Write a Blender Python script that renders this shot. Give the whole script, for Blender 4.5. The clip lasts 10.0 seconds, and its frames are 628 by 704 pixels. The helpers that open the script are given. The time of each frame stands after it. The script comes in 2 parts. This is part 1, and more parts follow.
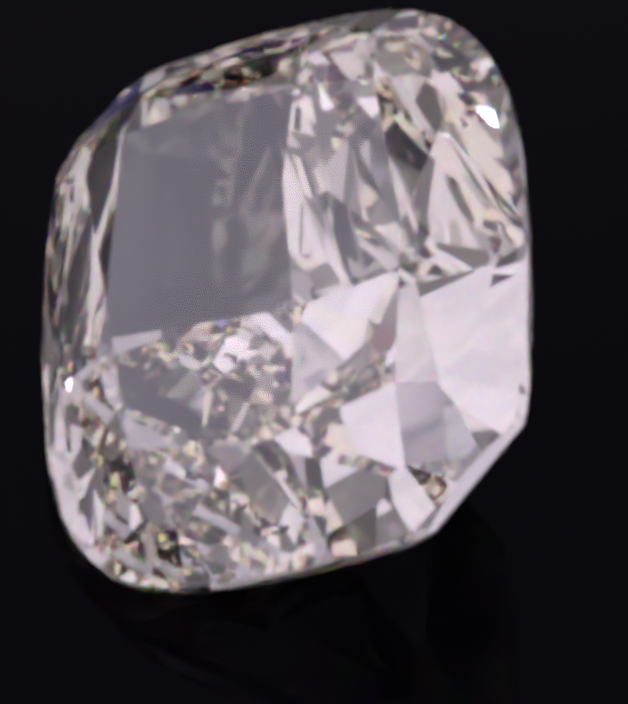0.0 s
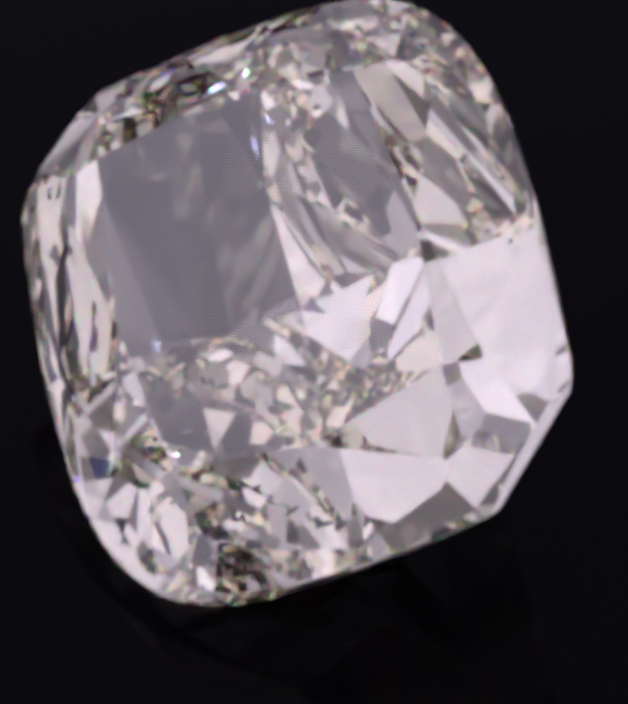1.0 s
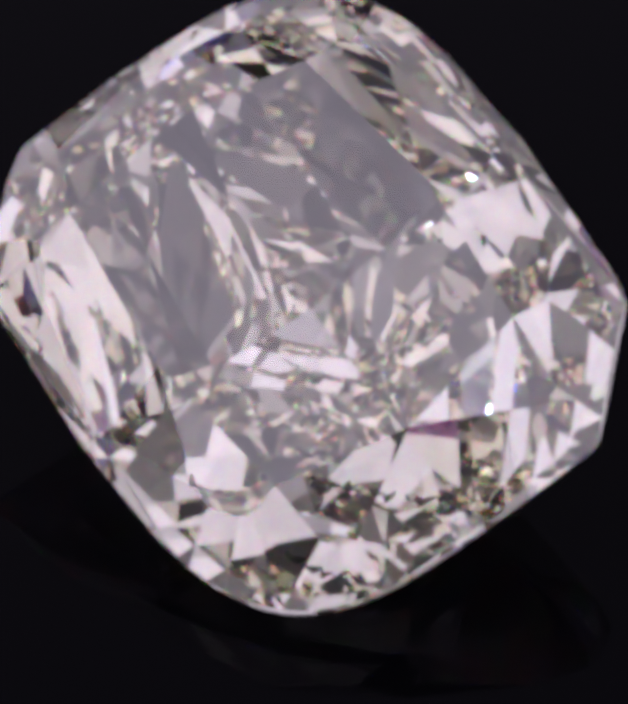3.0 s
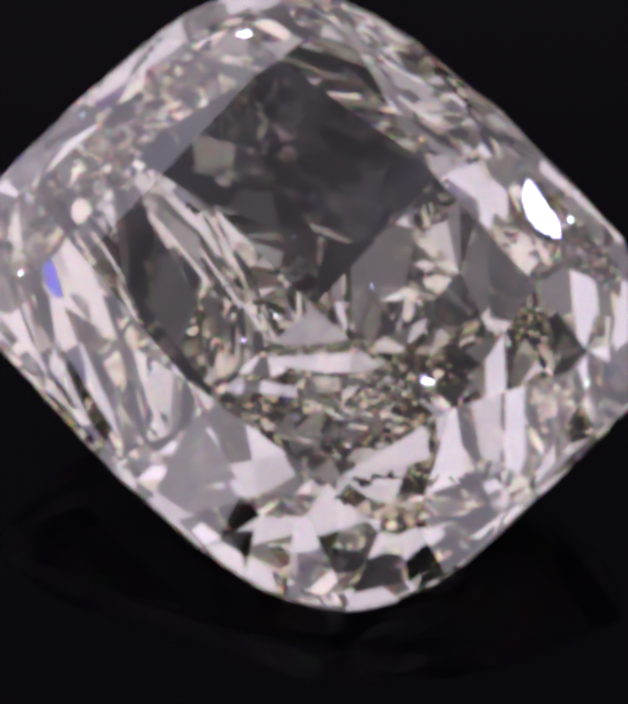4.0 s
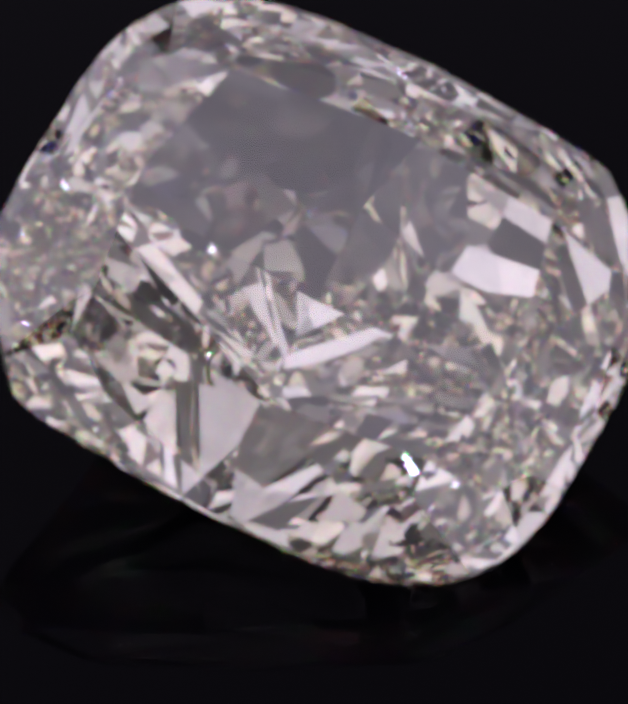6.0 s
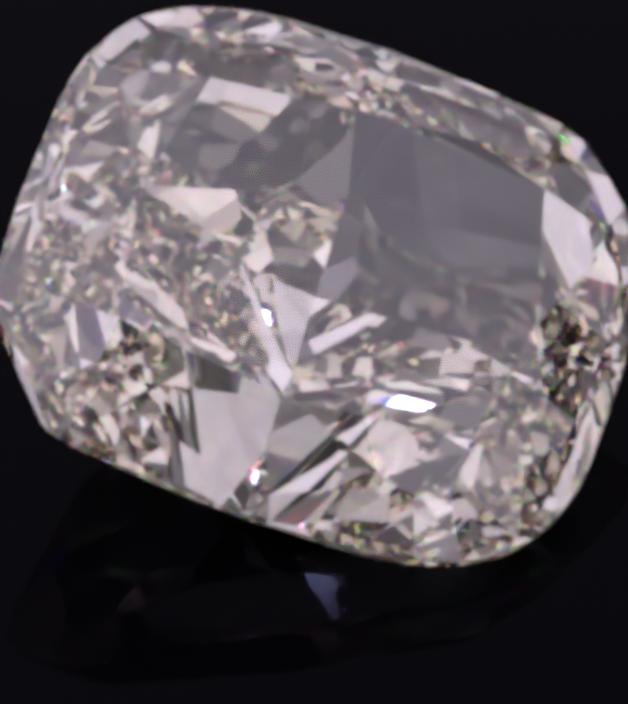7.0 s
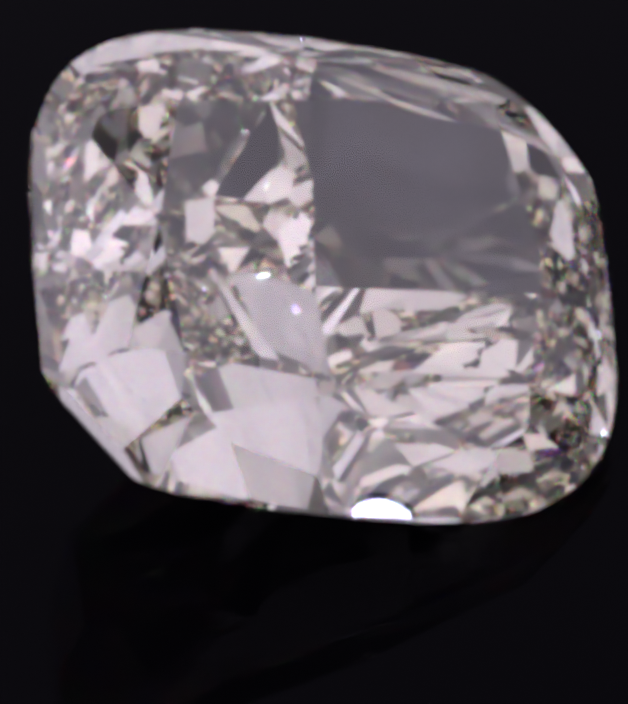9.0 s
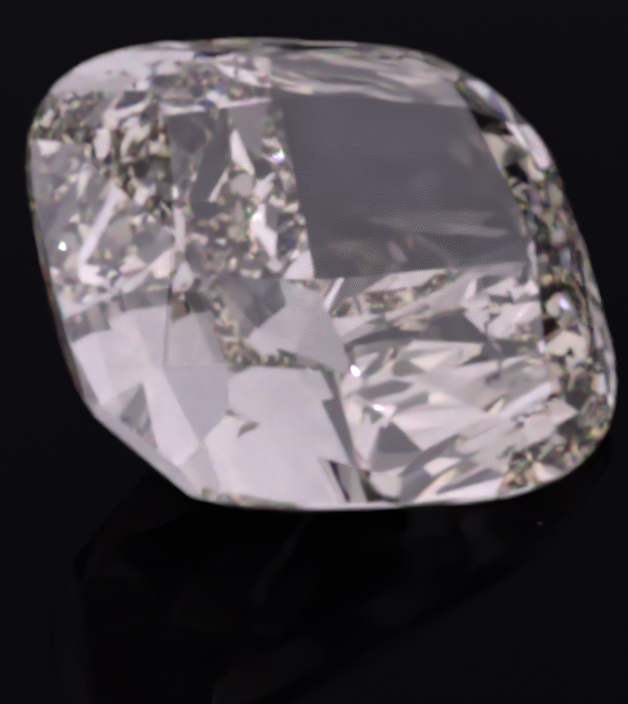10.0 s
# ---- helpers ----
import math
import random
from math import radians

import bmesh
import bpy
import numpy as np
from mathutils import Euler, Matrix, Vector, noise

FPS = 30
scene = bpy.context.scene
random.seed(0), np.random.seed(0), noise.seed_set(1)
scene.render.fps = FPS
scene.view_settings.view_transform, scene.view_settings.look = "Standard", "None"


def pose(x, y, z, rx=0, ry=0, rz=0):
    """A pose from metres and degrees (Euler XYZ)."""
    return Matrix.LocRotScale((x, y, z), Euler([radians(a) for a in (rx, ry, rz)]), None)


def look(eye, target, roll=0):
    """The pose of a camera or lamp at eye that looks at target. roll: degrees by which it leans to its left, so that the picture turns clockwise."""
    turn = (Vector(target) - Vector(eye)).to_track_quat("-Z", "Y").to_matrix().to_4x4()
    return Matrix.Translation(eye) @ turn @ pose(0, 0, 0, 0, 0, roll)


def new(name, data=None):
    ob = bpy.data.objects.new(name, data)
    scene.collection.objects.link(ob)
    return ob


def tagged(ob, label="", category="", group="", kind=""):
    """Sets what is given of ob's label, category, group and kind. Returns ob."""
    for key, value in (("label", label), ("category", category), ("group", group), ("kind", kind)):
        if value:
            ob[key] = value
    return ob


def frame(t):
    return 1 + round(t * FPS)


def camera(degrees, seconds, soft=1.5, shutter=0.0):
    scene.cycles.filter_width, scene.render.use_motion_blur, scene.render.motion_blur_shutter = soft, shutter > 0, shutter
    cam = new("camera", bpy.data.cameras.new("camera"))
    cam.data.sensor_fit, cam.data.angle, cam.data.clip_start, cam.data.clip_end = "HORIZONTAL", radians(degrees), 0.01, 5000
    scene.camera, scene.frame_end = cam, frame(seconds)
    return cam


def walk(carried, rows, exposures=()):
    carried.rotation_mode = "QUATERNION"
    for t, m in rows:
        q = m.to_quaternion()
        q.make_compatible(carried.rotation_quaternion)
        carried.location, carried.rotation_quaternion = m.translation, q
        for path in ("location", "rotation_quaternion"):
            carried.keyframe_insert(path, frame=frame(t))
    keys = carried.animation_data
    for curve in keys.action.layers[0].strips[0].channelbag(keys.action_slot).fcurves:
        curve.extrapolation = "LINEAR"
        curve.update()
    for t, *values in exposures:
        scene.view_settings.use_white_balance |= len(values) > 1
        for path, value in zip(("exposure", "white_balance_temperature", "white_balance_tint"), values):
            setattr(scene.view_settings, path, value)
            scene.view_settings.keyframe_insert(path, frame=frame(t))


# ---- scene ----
# ---- camera ----
U = 5.4e-6                      # metres in one unit of the stone's plan (long side 1385 units, 7.5 mm)
DEPTH = 485.0                   # girdle plane to culet, in units
FLOOR = 416.0                   # girdle centre above the board, in units
SPIN, PHASE = 11.356, 1.47      # degrees a second, degrees at the start
EL = radians(39.888)
DIST = 12693.0 * U
cam = camera(2 * math.degrees(math.atan(699 / 12693)), 10.0, soft=7.5)
PIVOT = Vector((0, 0, FLOOR * U))
eye = PIVOT + DIST * Vector((0, -math.cos(EL), math.sin(EL)))
side, up = Vector((1, 0, 0)), Vector((0, math.sin(EL), math.cos(EL)))
aim = PIVOT + U * (51.25 * side - 173.6 * up)
walk(cam, [(0.0, look(eye, aim)), (10.0, look(eye, aim))])


# ---- world, lights ----
world = bpy.data.worlds.new("dark_studio")
scene.world = world
world.use_nodes = True
world.node_tree.nodes["Background"].inputs[0].default_value = (0.88, 0.80, 0.98, 1)
world.node_tree.nodes["Background"].inputs[1].default_value = 0.18
scene.cycles.max_bounces = 24
scene.cycles.glossy_bounces = 24
scene.cycles.transmission_bounces = 24


# ---- materials ----
def material(name):
    m = bpy.data.materials.new(name)
    m.use_nodes = True
    m.node_tree.nodes.clear()
    return m, m.node_tree.nodes, m.node_tree.links


def glow(name, color, strength, far=None):
    """A lit diffuser, slightly uneven. far: its strength at its far end, where it weakens towards the back."""
    m, n, l = material(name)
    e, o = n.new("ShaderNodeEmission"), n.new("ShaderNodeOutputMaterial")
    tc, nz, sp = n.new("ShaderNodeTexCoord"), n.new("ShaderNodeTexNoise"), n.new("ShaderNodeSeparateXYZ")
    fall, cloud, mul = n.new("ShaderNodeMapRange"), n.new("ShaderNodeMapRange"), n.new("ShaderNodeMath")
    nz.inputs["Scale"].default_value, nz.inputs["Detail"].default_value = 14.0, 3.0
    l.new(tc.outputs["Object"], nz.inputs["Vector"])
    l.new(tc.outputs["Object"], sp.inputs[0])
    l.new(sp.outputs["Y"], fall.inputs[0])
    fall.inputs[1].default_value, fall.inputs[2].default_value = -0.05, 0.12
    fall.inputs[3].default_value, fall.inputs[4].default_value = strength, strength if far is None else far
    l.new(nz.outputs[0], cloud.inputs[0])
    cloud.inputs[1].default_value, cloud.inputs[2].default_value = 0.3, 0.7
    cloud.inputs[3].default_value, cloud.inputs[4].default_value = 0.88, 1.12
    mul.operation = "MULTIPLY"
    l.new(fall.outputs[0], mul.inputs[0])
    l.new(cloud.outputs[0], mul.inputs[1])
    e.inputs[0].default_value = (*color, 1)
    l.new(mul.outputs[0], e.inputs[1])
    l.new(e.outputs[0], o.inputs[0])
    return m


def plain(name, color, rough, metal=0.0, scale=60.0, vary=0.25):
    m, n, l = material(name)
    p, o = n.new("ShaderNodeBsdfPrincipled"), n.new("ShaderNodeOutputMaterial")
    tc, nz, rp = n.new("ShaderNodeTexCoord"), n.new("ShaderNodeTexNoise"), n.new("ShaderNodeMapRange")
    mx = n.new("ShaderNodeMixRGB")
    nz.inputs["Scale"].default_value, nz.inputs["Detail"].default_value = scale, 6
    l.new(tc.outputs["Object"], nz.inputs["Vector"])
    l.new(nz.outputs[0], rp.inputs[0])
    rp.inputs[3].default_value, rp.inputs[4].default_value = rough * (1 - vary), rough * (1 + vary)
    l.new(rp.outputs[0], p.inputs["Roughness"])
    mx.inputs[1].default_value = (*color, 1)
    mx.inputs[2].default_value = (*[c * (1 - vary) for c in color], 1)
    l.new(nz.outputs[0], mx.inputs[0])
    l.new(mx.outputs[0], p.inputs["Base Color"])
    p.inputs["Metallic"].default_value = metal
    l.new(p.outputs[0], o.inputs[0])
    return m


def diamond(name, tint, fire=0.0, spread=(2.400, 2.420, 2.455)):
    """Clear diamond. fire: the share of the light that is split into its three colours."""
    m, n, l = material(name)
    o = n.new("ShaderNodeOutputMaterial")
    last = None
    kinds = [(2.417, [c * (1 - fire) for c in tint])]
    if fire:
        kinds += [(ior, [c * fire if j == i else 0.0 for j, c in enumerate(tint)]) for i, ior in enumerate(spread)]
    for ior, color in kinds:
        g = n.new("ShaderNodeBsdfGlass")
        g.inputs["Color"].default_value = (*color, 1)
        g.inputs["Roughness"].default_value = 0.0
        g.inputs["IOR"].default_value = ior
        if last is None:
            last = g
        else:
            both = n.new("ShaderNodeAddShader")
            l.new(last.outputs[0], both.inputs[0])
            l.new(g.outputs[0], both.inputs[1])
            last = both
    l.new(last.outputs[0], o.inputs[0])
    return m


def dusty(name, base):
    """The same diamond under a faint, patchy film of dust and wiping marks."""
    m = base.copy()
    m.name = name
    n, l = m.node_tree.nodes, m.node_tree.links
    o = next(k for k in n if k.type == "OUTPUT_MATERIAL")
    clear = o.inputs[0].links[0].from_socket
    tc, big, fine = n.new("ShaderNodeTexCoord"), n.new("ShaderNodeTexNoise"), n.new("ShaderNodeTexNoise")
    big.inputs["Scale"].default_value, big.inputs["Detail"].default_value = 700.0, 5.0
    big.inputs["Distortion"].default_value = 1.2
    fine.inputs["Scale"].default_value, fine.inputs["Detail"].default_value = 5200.0, 3.0
    r1, r2, add = n.new("ShaderNodeMapRange"), n.new("ShaderNodeMapRange"), n.new("ShaderNodeMath")
    for k, r, lo, hi, top in ((big, r1, 0.42, 0.72, 0.10), (fine, r2, 0.68, 0.76, 0.05)):
        l.new(tc.outputs["Object"], k.inputs["Vector"])
        l.new(k.outputs[0], r.inputs[0])
        r.inputs[1].default_value, r.inputs[2].default_value, r.inputs[4].default_value = lo, hi, top
    l.new(r1.outputs[0], add.inputs[0])
    l.new(r2.outputs[0], add.inputs[1])
    film, mix = n.new("ShaderNodeBsdfDiffuse"), n.new("ShaderNodeMixShader")
    film.inputs[0].default_value = (0.66, 0.68, 0.74, 1)
    l.new(add.outputs[0], mix.inputs[0])
    l.new(clear, mix.inputs[1])
    l.new(film.outputs[0], mix.inputs[2])
    l.new(mix.outputs[0], o.inputs[0])
    return m


GEM = diamond("diamond_polished", (0.996, 0.988, 0.960))
GEM_FIRE = diamond("diamond_fire", (0.996, 0.988, 0.960), 0.12)
GEM_TABLE = dusty("diamond_table", GEM)
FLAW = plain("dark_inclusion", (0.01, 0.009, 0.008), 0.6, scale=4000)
ACRYLIC = plain("black_base", (0.0015, 0.0014, 0.0022), 0.05, scale=900)
ACRYLIC.node_tree.nodes["Principled BSDF"].inputs["Specular IOR Level"].default_value = 0.045
CLOTH = plain("black_cloth", (0.02, 0.02, 0.022), 0.9, scale=300)
SOFT = glow("softbox_diffuser", (1.008, 0.908, 1.16), 0.87)
SOFT_WEAK = glow("weaker_diffuser", (1.008, 0.908, 1.16), 0.74, 0.40)
# four fill lights added out of view, each with its own strength
FILL_FRONT = glow("front_fill", (1.008, 0.908, 1.18), 1.06)
FILL_DIM = glow("dim_fill", (1.008, 0.908, 1.14), 0.92)
FILL_FAINT = glow("faint_fill", (1.008, 0.908, 1.14), 0.55)
FILL_BACK = glow("back_fill", (1.008, 0.908, 1.18), 0.44)
# for the added glint lamps; the blue tints the flashes in the facets
LED = glow("glint_led", (0.42, 0.44, 1.0), 34.0)
SHELL = plain("black_metal", (0.02, 0.02, 0.02), 0.5, 0.6)


def part(name, bm, mat, parent=None, label=""):
    me = bpy.data.meshes.new(name)
    bm.to_mesh(me)
    bm.free()
    me.materials.append(mat)
    ob = new(name, me)
    ob.parent = parent
    return tagged(ob, label)


def slab(corners, thick):
    """A panel of four corners with thickness, away from the stone."""
    bm = bmesh.new()
    c = [Vector(v) for v in corners]
    n = (c[1] - c[0]).cross(c[3] - c[0]).normalized()
    mid = sum(c, Vector()) / 4
    if n.dot(mid) < 0:
        n = -n
    a = [bm.verts.new(v) for v in c]
    b = [bm.verts.new(v + n * thick) for v in c]
    bm.faces.new(a), bm.faces.new(b[::-1])
    for i in range(4):
        j = (i + 1) % 4
        bm.faces.new((a[i], b[i], b[j], a[j]))
    bmesh.ops.recalc_face_normals(bm, faces=bm.faces)
    return bm


# ---- the tent: acrylic base; out of view, a black back and lit sides ----
tagged(part("ground", slab([(-0.6, -0.6, 0), (0.6, -0.6, 0), (0.6, 0.6, 0), (-0.6, 0.6, 0)], -0.005), ACRYLIC),
       "glossy black board under the stone", "base", kind="structure")
# never in view; added to keep reflections from the back dark
tagged(part("backdrop", slab([(-0.5, 0.4, 0.001), (0.5, 0.4, 0.001), (0.5, 0.4, 0.6), (-0.5, 0.4, 0.6)], 0.01), CLOTH),
       "unseen black cloth backdrop added behind the stone", "backdrop", kind="structure")


def aimed(az, el, r=0.32):
    """The point r metres from the stone towards az (0: the camera's side, 90: right) and el, in degrees."""
    a, e = radians(az), radians(el)
    return Vector((math.sin(a) * math.cos(e), -math.cos(a) * math.cos(e), math.sin(e))) * r


def softbox(az1, az2, el1, el2, mat, label):
    c = [aimed(az1, el1), aimed(az2, el1), aimed(az2, el2), aimed(az1, el2)]
    box = new("softbox")
    tagged(box, label, "softbox", "softboxes round the stone")
    part("diffuser", slab(c, 0.004), mat, box, "glowing white diffuser")
    mid = sum(c, Vector()) / 4
    out = [mid + (v - mid) * 1.02 + mid.normalized() * 0.006 for v in c]
    part("housing", slab(out, 0.02), SHELL, box, "black housing")
    for v in out[:2]:
        v = v + Vector((v.x, v.y, 0)).normalized() * 0.012
        part("leg", tube((v.x, v.y, 0), (v.x, v.y, v.z + 0.01), 0.004), SHELL, box)
    return box


def tube(a, b, r, r2=None, seg=16):
    bm = bmesh.new()
    a, b = Vector(a), Vector(b)
    bmesh.ops.create_cone(bm, cap_ends=True, segments=seg, radius1=r, radius2=r if r2 is None else r2, depth=(b - a).length)
    bmesh.ops.transform(bm, verts=bm.verts, matrix=Matrix.Translation((a + b) / 2) @ (b - a).to_track_quat("Z", "Y").to_matrix().to_4x4())
    return bm


softbox(48, 147, 3, 78, SOFT_WEAK, "tall white softbox leaning over the stone")
softbox(-147, -48, 3, 78, SOFT, "tall white softbox leaning over the stone")
# the other four are unseen fill lights, added to brighten facets and board
softbox(20, 46, 3, 36, FILL_DIM, "unseen low fill softbox added beside the camera")
softbox(-46, -20, 3, 36, FILL_FAINT, "unseen faint low fill softbox added beside the camera")
softbox(-26, 26, 44, 67, FILL_FRONT, "unseen fill softbox added over the camera")
softbox(149, 211, 3, 54, FILL_BACK, "unseen low fill softbox added behind the stone")


# an unseen lamp, added only to make blue-white glints in the facets
def glint_lamp(az, el, r, size):
    d = Vector((math.sin(az) * math.cos(el), -math.cos(az) * math.cos(el), math.sin(el)))
    head = d * r
    foot = Vector((d.x, d.y, 0)).normalized() * (head.xy.length + 0.03)
    lamp = new("glint_lamp")
    lamp.location = foot
    tagged(lamp, "unseen cool LED lamp added for glints, on a thin black stand", "lamp", "LED lamps round the stone")
    at = head - foot
    part("foot", tube((0, 0, 0), (0, 0, 0.004), 0.012, 0.010), SHELL, lamp)
    part("pole", tube((0, 0, 0.004), (0, 0, at.z), 0.0015), SHELL, lamp)
    part("arm", tube((0, 0, at.z), at + d * 0.008, 0.001), SHELL, lamp)
    part("shell", tube(at + d * 0.001, at + d * 0.010, size * 1.2, size * 0.8), SHELL, lamp, "black shell")
    part("lens", tube(at, at + d * 0.0009, size), LED, lamp, "glowing LED lens")


for az, el in ((-38, 24), (30, 16), (62, 20), (-34, 46), (150, 48), (-148, 50), (58, 44), (-62, 30), (-112, 24), (125, 25),
               (-88, 12), (44, 8), (-20, 14), (18, 22), (95, 48), (-98, 50), (172, 34), (-168, 16), (84, 34), (-130, 40),
               (12, 8), (-6, 22), (38, 30), (-54, 14), (110, 12), (-75, 44), (140, 42), (-158, 36)):
    glint_lamp(radians(az), radians(el), 0.16, 0.0016)


# ---- the stone ----
A, B, POWER = 587.0, 692.5, 3.16    # half sides and roundness of the girdle
HALF_GIRDLE, TABLE = 16.0, 160.0


def reach(phi):
    """How far the girdle reaches towards phi."""
    c, s = abs(math.cos(phi)), abs(math.sin(phi))
    q = POWER / (POWER - 1)
    return ((A * c) ** q + (B * s) ** q) ** (1 / q)


def facet_plane(phi, slope, sign, lift=0.0):
    """A plane of that slope (degrees) that meets the girdle towards phi, lifted outward."""
    a = radians(slope)
    n = Vector((math.sin(a) * math.cos(phi), math.sin(a) * math.sin(phi), sign * math.cos(a)))
    return n, math.sin(a) * reach(phi) + math.cos(a) * HALF_GIRDLE + lift


def blunt(phi):
    """How far two opposite corners, cut straighter than the others, keep their facets outside the girdle's curve."""
    d = math.degrees(phi) % 180
    return 17.0 * min(1.0, max(0.0, (40 - abs(d - 131)) / 5))


def arch(phi):
    """The same for the crown: highest over the middle of those corners, lower on one of them."""
    d = math.degrees(phi) % 180
    return (9.0 if math.sin(phi) < 0 else 17.0) * min(1.0, max(0.0, (40 - abs(d - 131)) / 22))


# corners of the eight-sided table: the middles of its sides, and the four diagonal ones
TABLE_RING = [Vector((x, y, TABLE)) for x, y in (
    (358, 0), (306, 391), (0, 461), (-314, 425), (-358, 0), (-308, -391), (0, -461), (326, -394))]
PLANES = [("table_facet", Vector((0, 0, 1)), TABLE)]


def wobble(v):
    """The small error of hand polishing."""
    return (v + Vector([random.gauss(0, 0.004) for _ in range(3)])).normalized()


# eight stars on the sides of the table
for k in range(8):
    p, q = TABLE_RING[k], TABLE_RING[(k + 1) % 8]
    out = (q - p).cross(Vector((0, 0, 1))).normalized()
    a = radians(23.0)
    n = out * math.sin(a) + Vector((0, 0, math.cos(a)))
    PLANES.append(("star_facet", n, n.dot((p + q) / 2)))
# eight bezels, from the corners of the table down to the girdle
for k, p in enumerate(TABLE_RING):
    phi = math.atan2(p.y, p.x) + (0, -0.05, 0, 0.05)[k % 4]
    rim = reach(phi) + 9 + blunt(phi) / 2
    n = Vector((math.cos(phi), math.sin(phi), 0))
    a = math.atan2(TABLE - HALF_GIRDLE, rim - p.dot(n))
    n = wobble(n * math.sin(a) + Vector((0, 0, math.cos(a))))
    PLANES.append(("bezel_facet", n, n.dot(p)))
# upper girdle facets between them
for mid in (0, 180):
    for off, slope in ((2.5, 36.0), (9, 37.5), (19, 36.8), (31, 35.8), (62, 35.6), (75, 36.6), (83, 37.4), (87.5, 36.0)):
        for sign in (1, -1):
            phi = radians(mid + sign * off)
            slope += random.uniform(-0.5, 0.5)
            n, d = facet_plane(phi, slope, 1, -2.5 + arch(phi))
            PLANES.append(("upper_girdle_facet", n, d))
# four broad mains that meet in the culet
MAIN = Vector((0.406, 0.316, -0.8575)).normalized()
for sx in (1, -1):
    for sy in (1, -1):
        PLANES.append(("pavilion_main", Vector((MAIN.x * sx, MAIN.y * sy, MAIN.z)), -MAIN.z * DEPTH))
# below the middle of each side, lower girdle facets fan out from one point on the ridge between two mains
for mid, far, slope in ((0, 425, MAIN.x), (90, 515, MAIN.y), (180, 425, MAIN.x), (270, 515, MAIN.y)):
    a = radians(mid)
    tip = Vector((math.cos(a) * far, math.sin(a) * far, -DEPTH - far * slope / MAIN.z))
    for off in (2.5, 8, 16, 27):
        for sign in (1, -1):
            phi = radians(mid + sign * off)
            n = Vector((math.cos(phi), math.sin(phi), 0))
            s = math.atan2(-HALF_GIRDLE - tip.z, reach(phi) + 20 + blunt(phi) - tip.dot(n))
            n = wobble(n * math.sin(s) - Vector((0, 0, math.cos(s))))
            PLANES.append(("lower_girdle_facet", n, n.dot(tip)))
    # and a steeper row next to the girdle
    for off, slope in ((0.8, 64), (5, 63), (11.5, 60), (21, 56), (32, 51)):
        for sign in (1, -1):
            phi = radians(mid + sign * off)
            n, d = facet_plane(phi, slope + random.uniform(-1, 1), -1, -2 + blunt(phi))
            PLANES.append(("lower_rim_facet", n, d))
# slender wedges along the ridges, from nearer the culet
for mid, far, along, across in ((0, 240, MAIN.x, MAIN.y), (90, 310, MAIN.y, MAIN.x), (180, 215, MAIN.x, MAIN.y), (270, 310, MAIN.y, MAIN.x)):
    a = radians(mid)
    out, aside = Vector((math.cos(a), math.sin(a), 0)), Vector((-math.sin(a), math.cos(a), 0))
    tip = out * far + Vector((0, 0, -DEPTH - far * along / MAIN.z))
    for sign in (1, -1):
        n = (out * (-along / MAIN.z + 0.065) + aside * sign * (-across / MAIN.z - 0.27) - Vector((0, 0, 1))).normalized()
        PLANES.append(("pavilion_wedge", n, n.dot(tip)))
for deg, slope in ((40, 46), (49, 45), (131, 45.5), (140, 46.0), (220, 46.0), (229, 45), (311, 44), (320, 45.5)):
    phi = radians(deg)
    PLANES.append(("lower_rim_facet", *facet_plane(phi, slope, -1, blunt(phi))))
for k in range(56):
    phi = 2 * math.pi * (k + 0.5) / 56
    if blunt(phi) < 1:
        PLANES.append(("girdle_facet", Vector((math.cos(phi), math.sin(phi), 0)), reach(phi)))
for deg, far in ((-46.4, 716.0), (131.4, 727.0)):
    PLANES.append(("girdle_facet", Vector((math.cos(radians(deg)), math.sin(radians(deg)), 0)), far))
    # the girdle stands thick and arched here, over a flat lower facet
    for off in (-9, 9):
        PLANES.append(("upper_girdle_facet", *facet_plane(radians(deg + off), 36.5, 1, arch(radians(deg)))))
    a = radians(46.0)
    n = Vector((math.cos(radians(deg)) * math.sin(a), math.sin(radians(deg)) * math.sin(a), -math.cos(a)))
    PLANES.append(("lower_rim_facet", n, far * math.sin(a) + (HALF_GIRDLE + 2) * math.cos(a)))


def cut_stone():
    """The facets that the planes leave of one another, and the corners that they share."""
    corners, index, facets = [], {}, []
    for i, (kind, n, d) in enumerate(PLANES):
        u = n.orthogonal().normalized()
        v = n.cross(u)
        poly = [n * d + (u * x + v * y) * 3000 for x, y in ((-1, -1), (1, -1), (1, 1), (-1, 1))]
        for j, (_, m, e) in enumerate(PLANES):
            if j == i or not poly:
                continue
            cut = []
            for k, p in enumerate(poly):
                q = poly[(k + 1) % len(poly)]
                dp, dq = m.dot(p) - e, m.dot(q) - e
                if dp <= 0:
                    cut.append(p)
                if (dp < 0 < dq) or (dq < 0 < dp):
                    cut.append(p.lerp(q, dp / (dp - dq)))
            poly = cut
        ring = []
        for p in poly:
            key = next((c for c in index if (corners[c] - p).length < 1.0), None)
            if key is None:
                key = len(corners)
                index[key] = True
                corners.append(p.copy())
            if key not in ring:
                ring.append(key)
        if len(ring) > 2:
            facets.append((kind, ring))
    return corners, facets


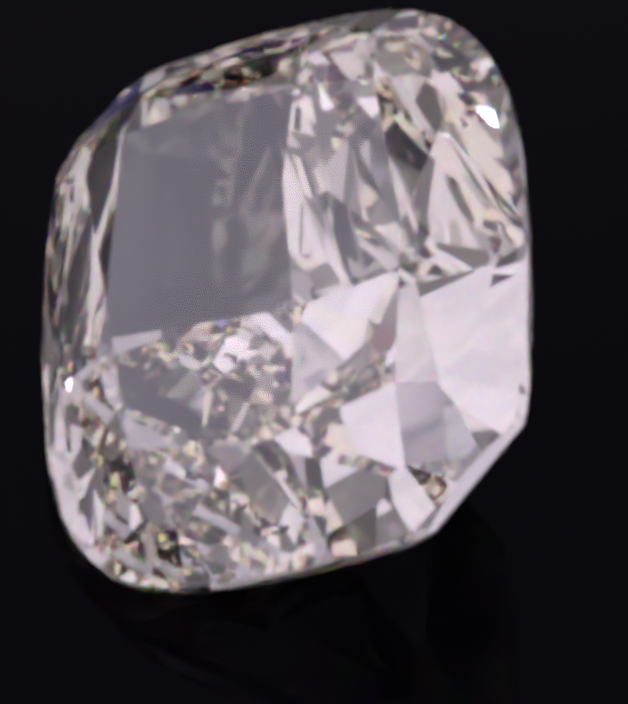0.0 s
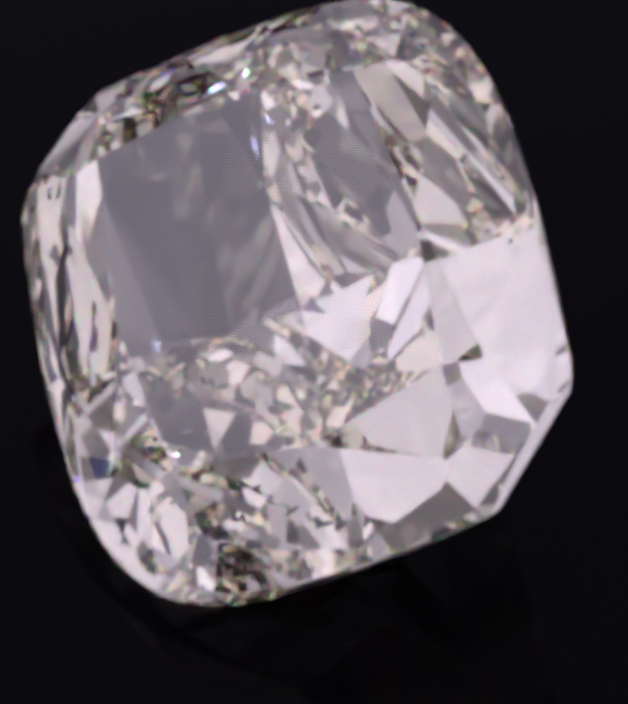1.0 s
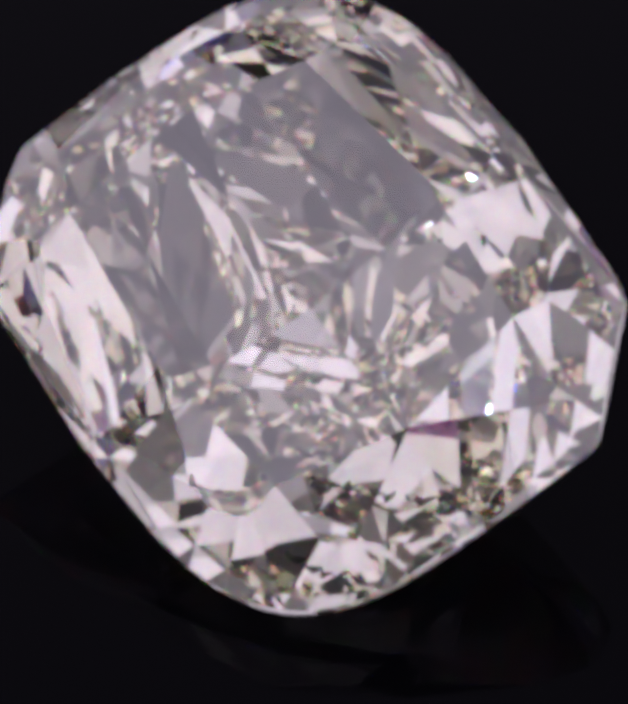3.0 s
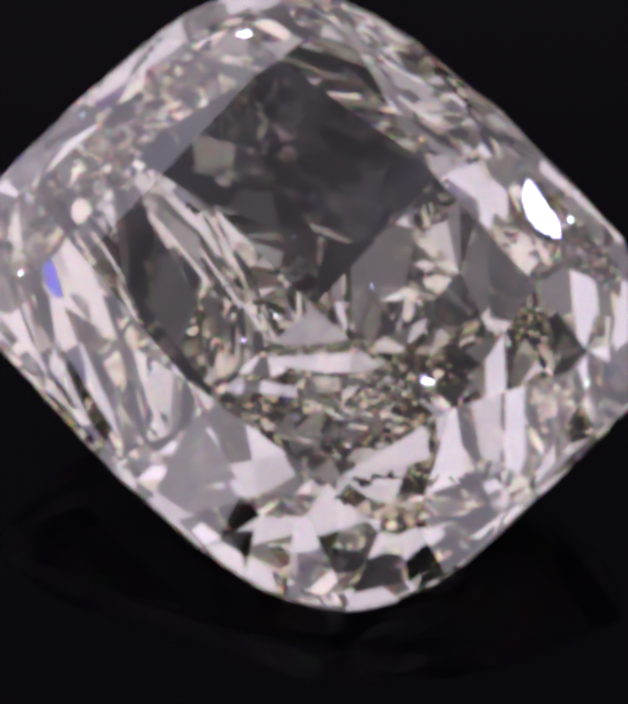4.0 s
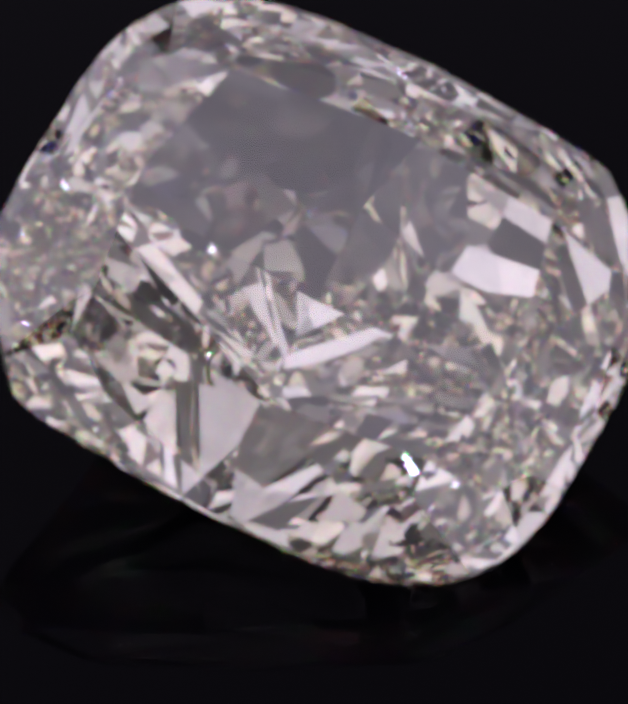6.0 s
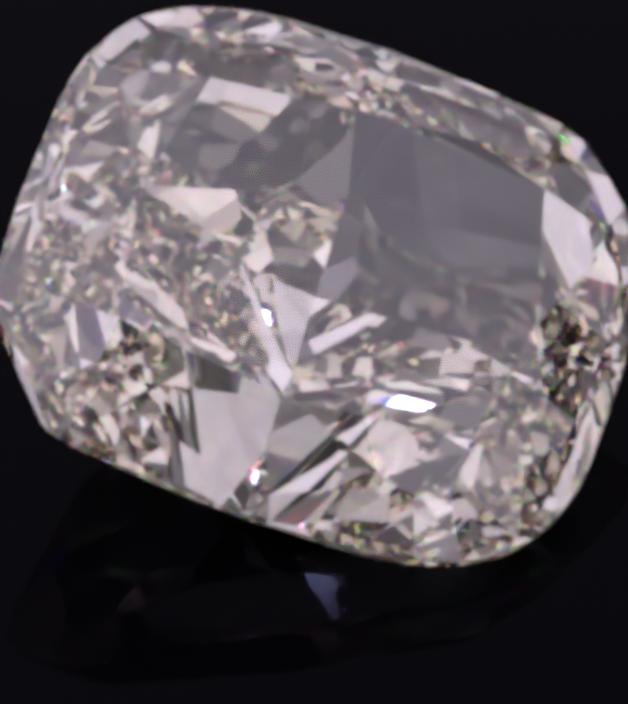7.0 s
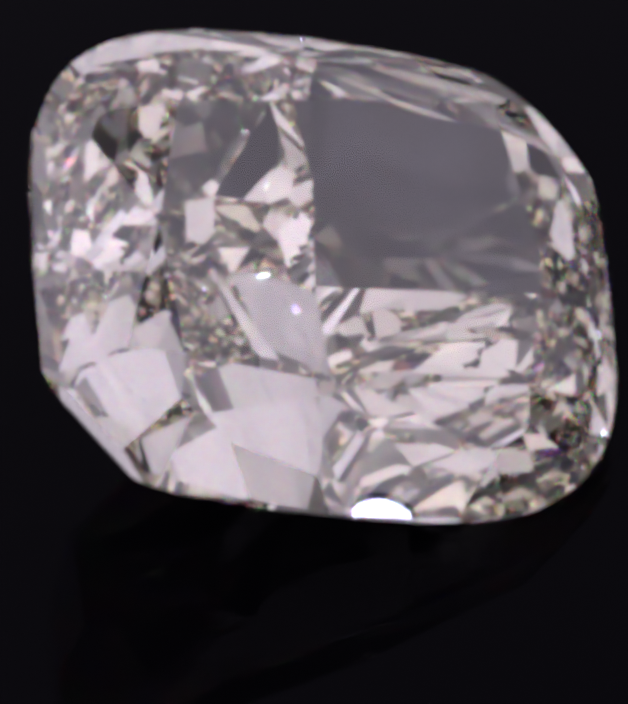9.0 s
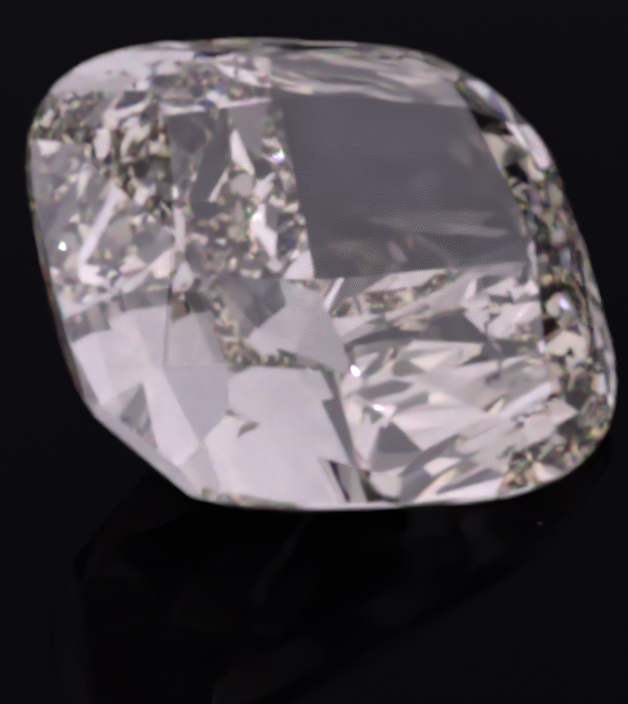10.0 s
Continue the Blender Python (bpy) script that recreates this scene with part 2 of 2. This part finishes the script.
stone = new("diamond")
tagged(stone, "loose faceted cushion-cut diamond lying tilted on a black board", "diamond")
corners, facets = cut_stone()
FACET_LABEL = {"table_facet": "large flat polished top facet", "girdle_facet": "narrow upright polished rim facet"}
for kind, ring in facets:
    bm = bmesh.new()
    bm.faces.new([bm.verts.new((corners[c] + Vector((0, 0, DEPTH))) * U) for c in ring])
    gem = GEM_TABLE if kind == "table_facet" else GEM_FIRE if kind in ("star_facet", "bezel_facet", "upper_girdle_facet") else GEM
    part(kind, bm, gem, stone, FACET_LABEL.get(kind, ""))


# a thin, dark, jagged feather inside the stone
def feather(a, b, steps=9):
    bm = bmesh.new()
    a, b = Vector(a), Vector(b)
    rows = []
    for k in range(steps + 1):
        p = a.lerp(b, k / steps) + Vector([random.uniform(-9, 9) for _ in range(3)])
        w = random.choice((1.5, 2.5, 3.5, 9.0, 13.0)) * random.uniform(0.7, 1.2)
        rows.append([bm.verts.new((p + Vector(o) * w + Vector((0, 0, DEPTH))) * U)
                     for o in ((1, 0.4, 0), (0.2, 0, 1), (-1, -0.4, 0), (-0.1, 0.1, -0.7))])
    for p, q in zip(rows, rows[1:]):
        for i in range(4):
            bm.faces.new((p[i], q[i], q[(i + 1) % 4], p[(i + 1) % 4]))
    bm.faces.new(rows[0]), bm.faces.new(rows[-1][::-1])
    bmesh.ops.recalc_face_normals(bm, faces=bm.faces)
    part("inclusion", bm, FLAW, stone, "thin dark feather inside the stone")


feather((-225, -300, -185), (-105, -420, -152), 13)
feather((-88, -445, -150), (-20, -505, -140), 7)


# ---- motion ----
LEAN = Matrix.Rotation(0.32128, 3, "X") @ Matrix.Rotation(-0.44222, 3, "Y")
OFF = Vector((-18.9, -76.4, 0))


def motions():
    rows = []
    for k in range(41):
        t = 0.25 * k
        turn = Matrix.Rotation(radians(PHASE + SPIN * t), 3, "Z")
        q = turn @ LEAN
        place = PIVOT + (turn @ OFF + q @ Vector((0, 0, -DEPTH))) * U
        rows.append((t, Matrix.LocRotScale(place, q.to_quaternion(), None)))
    walk(stone, rows)


motions()
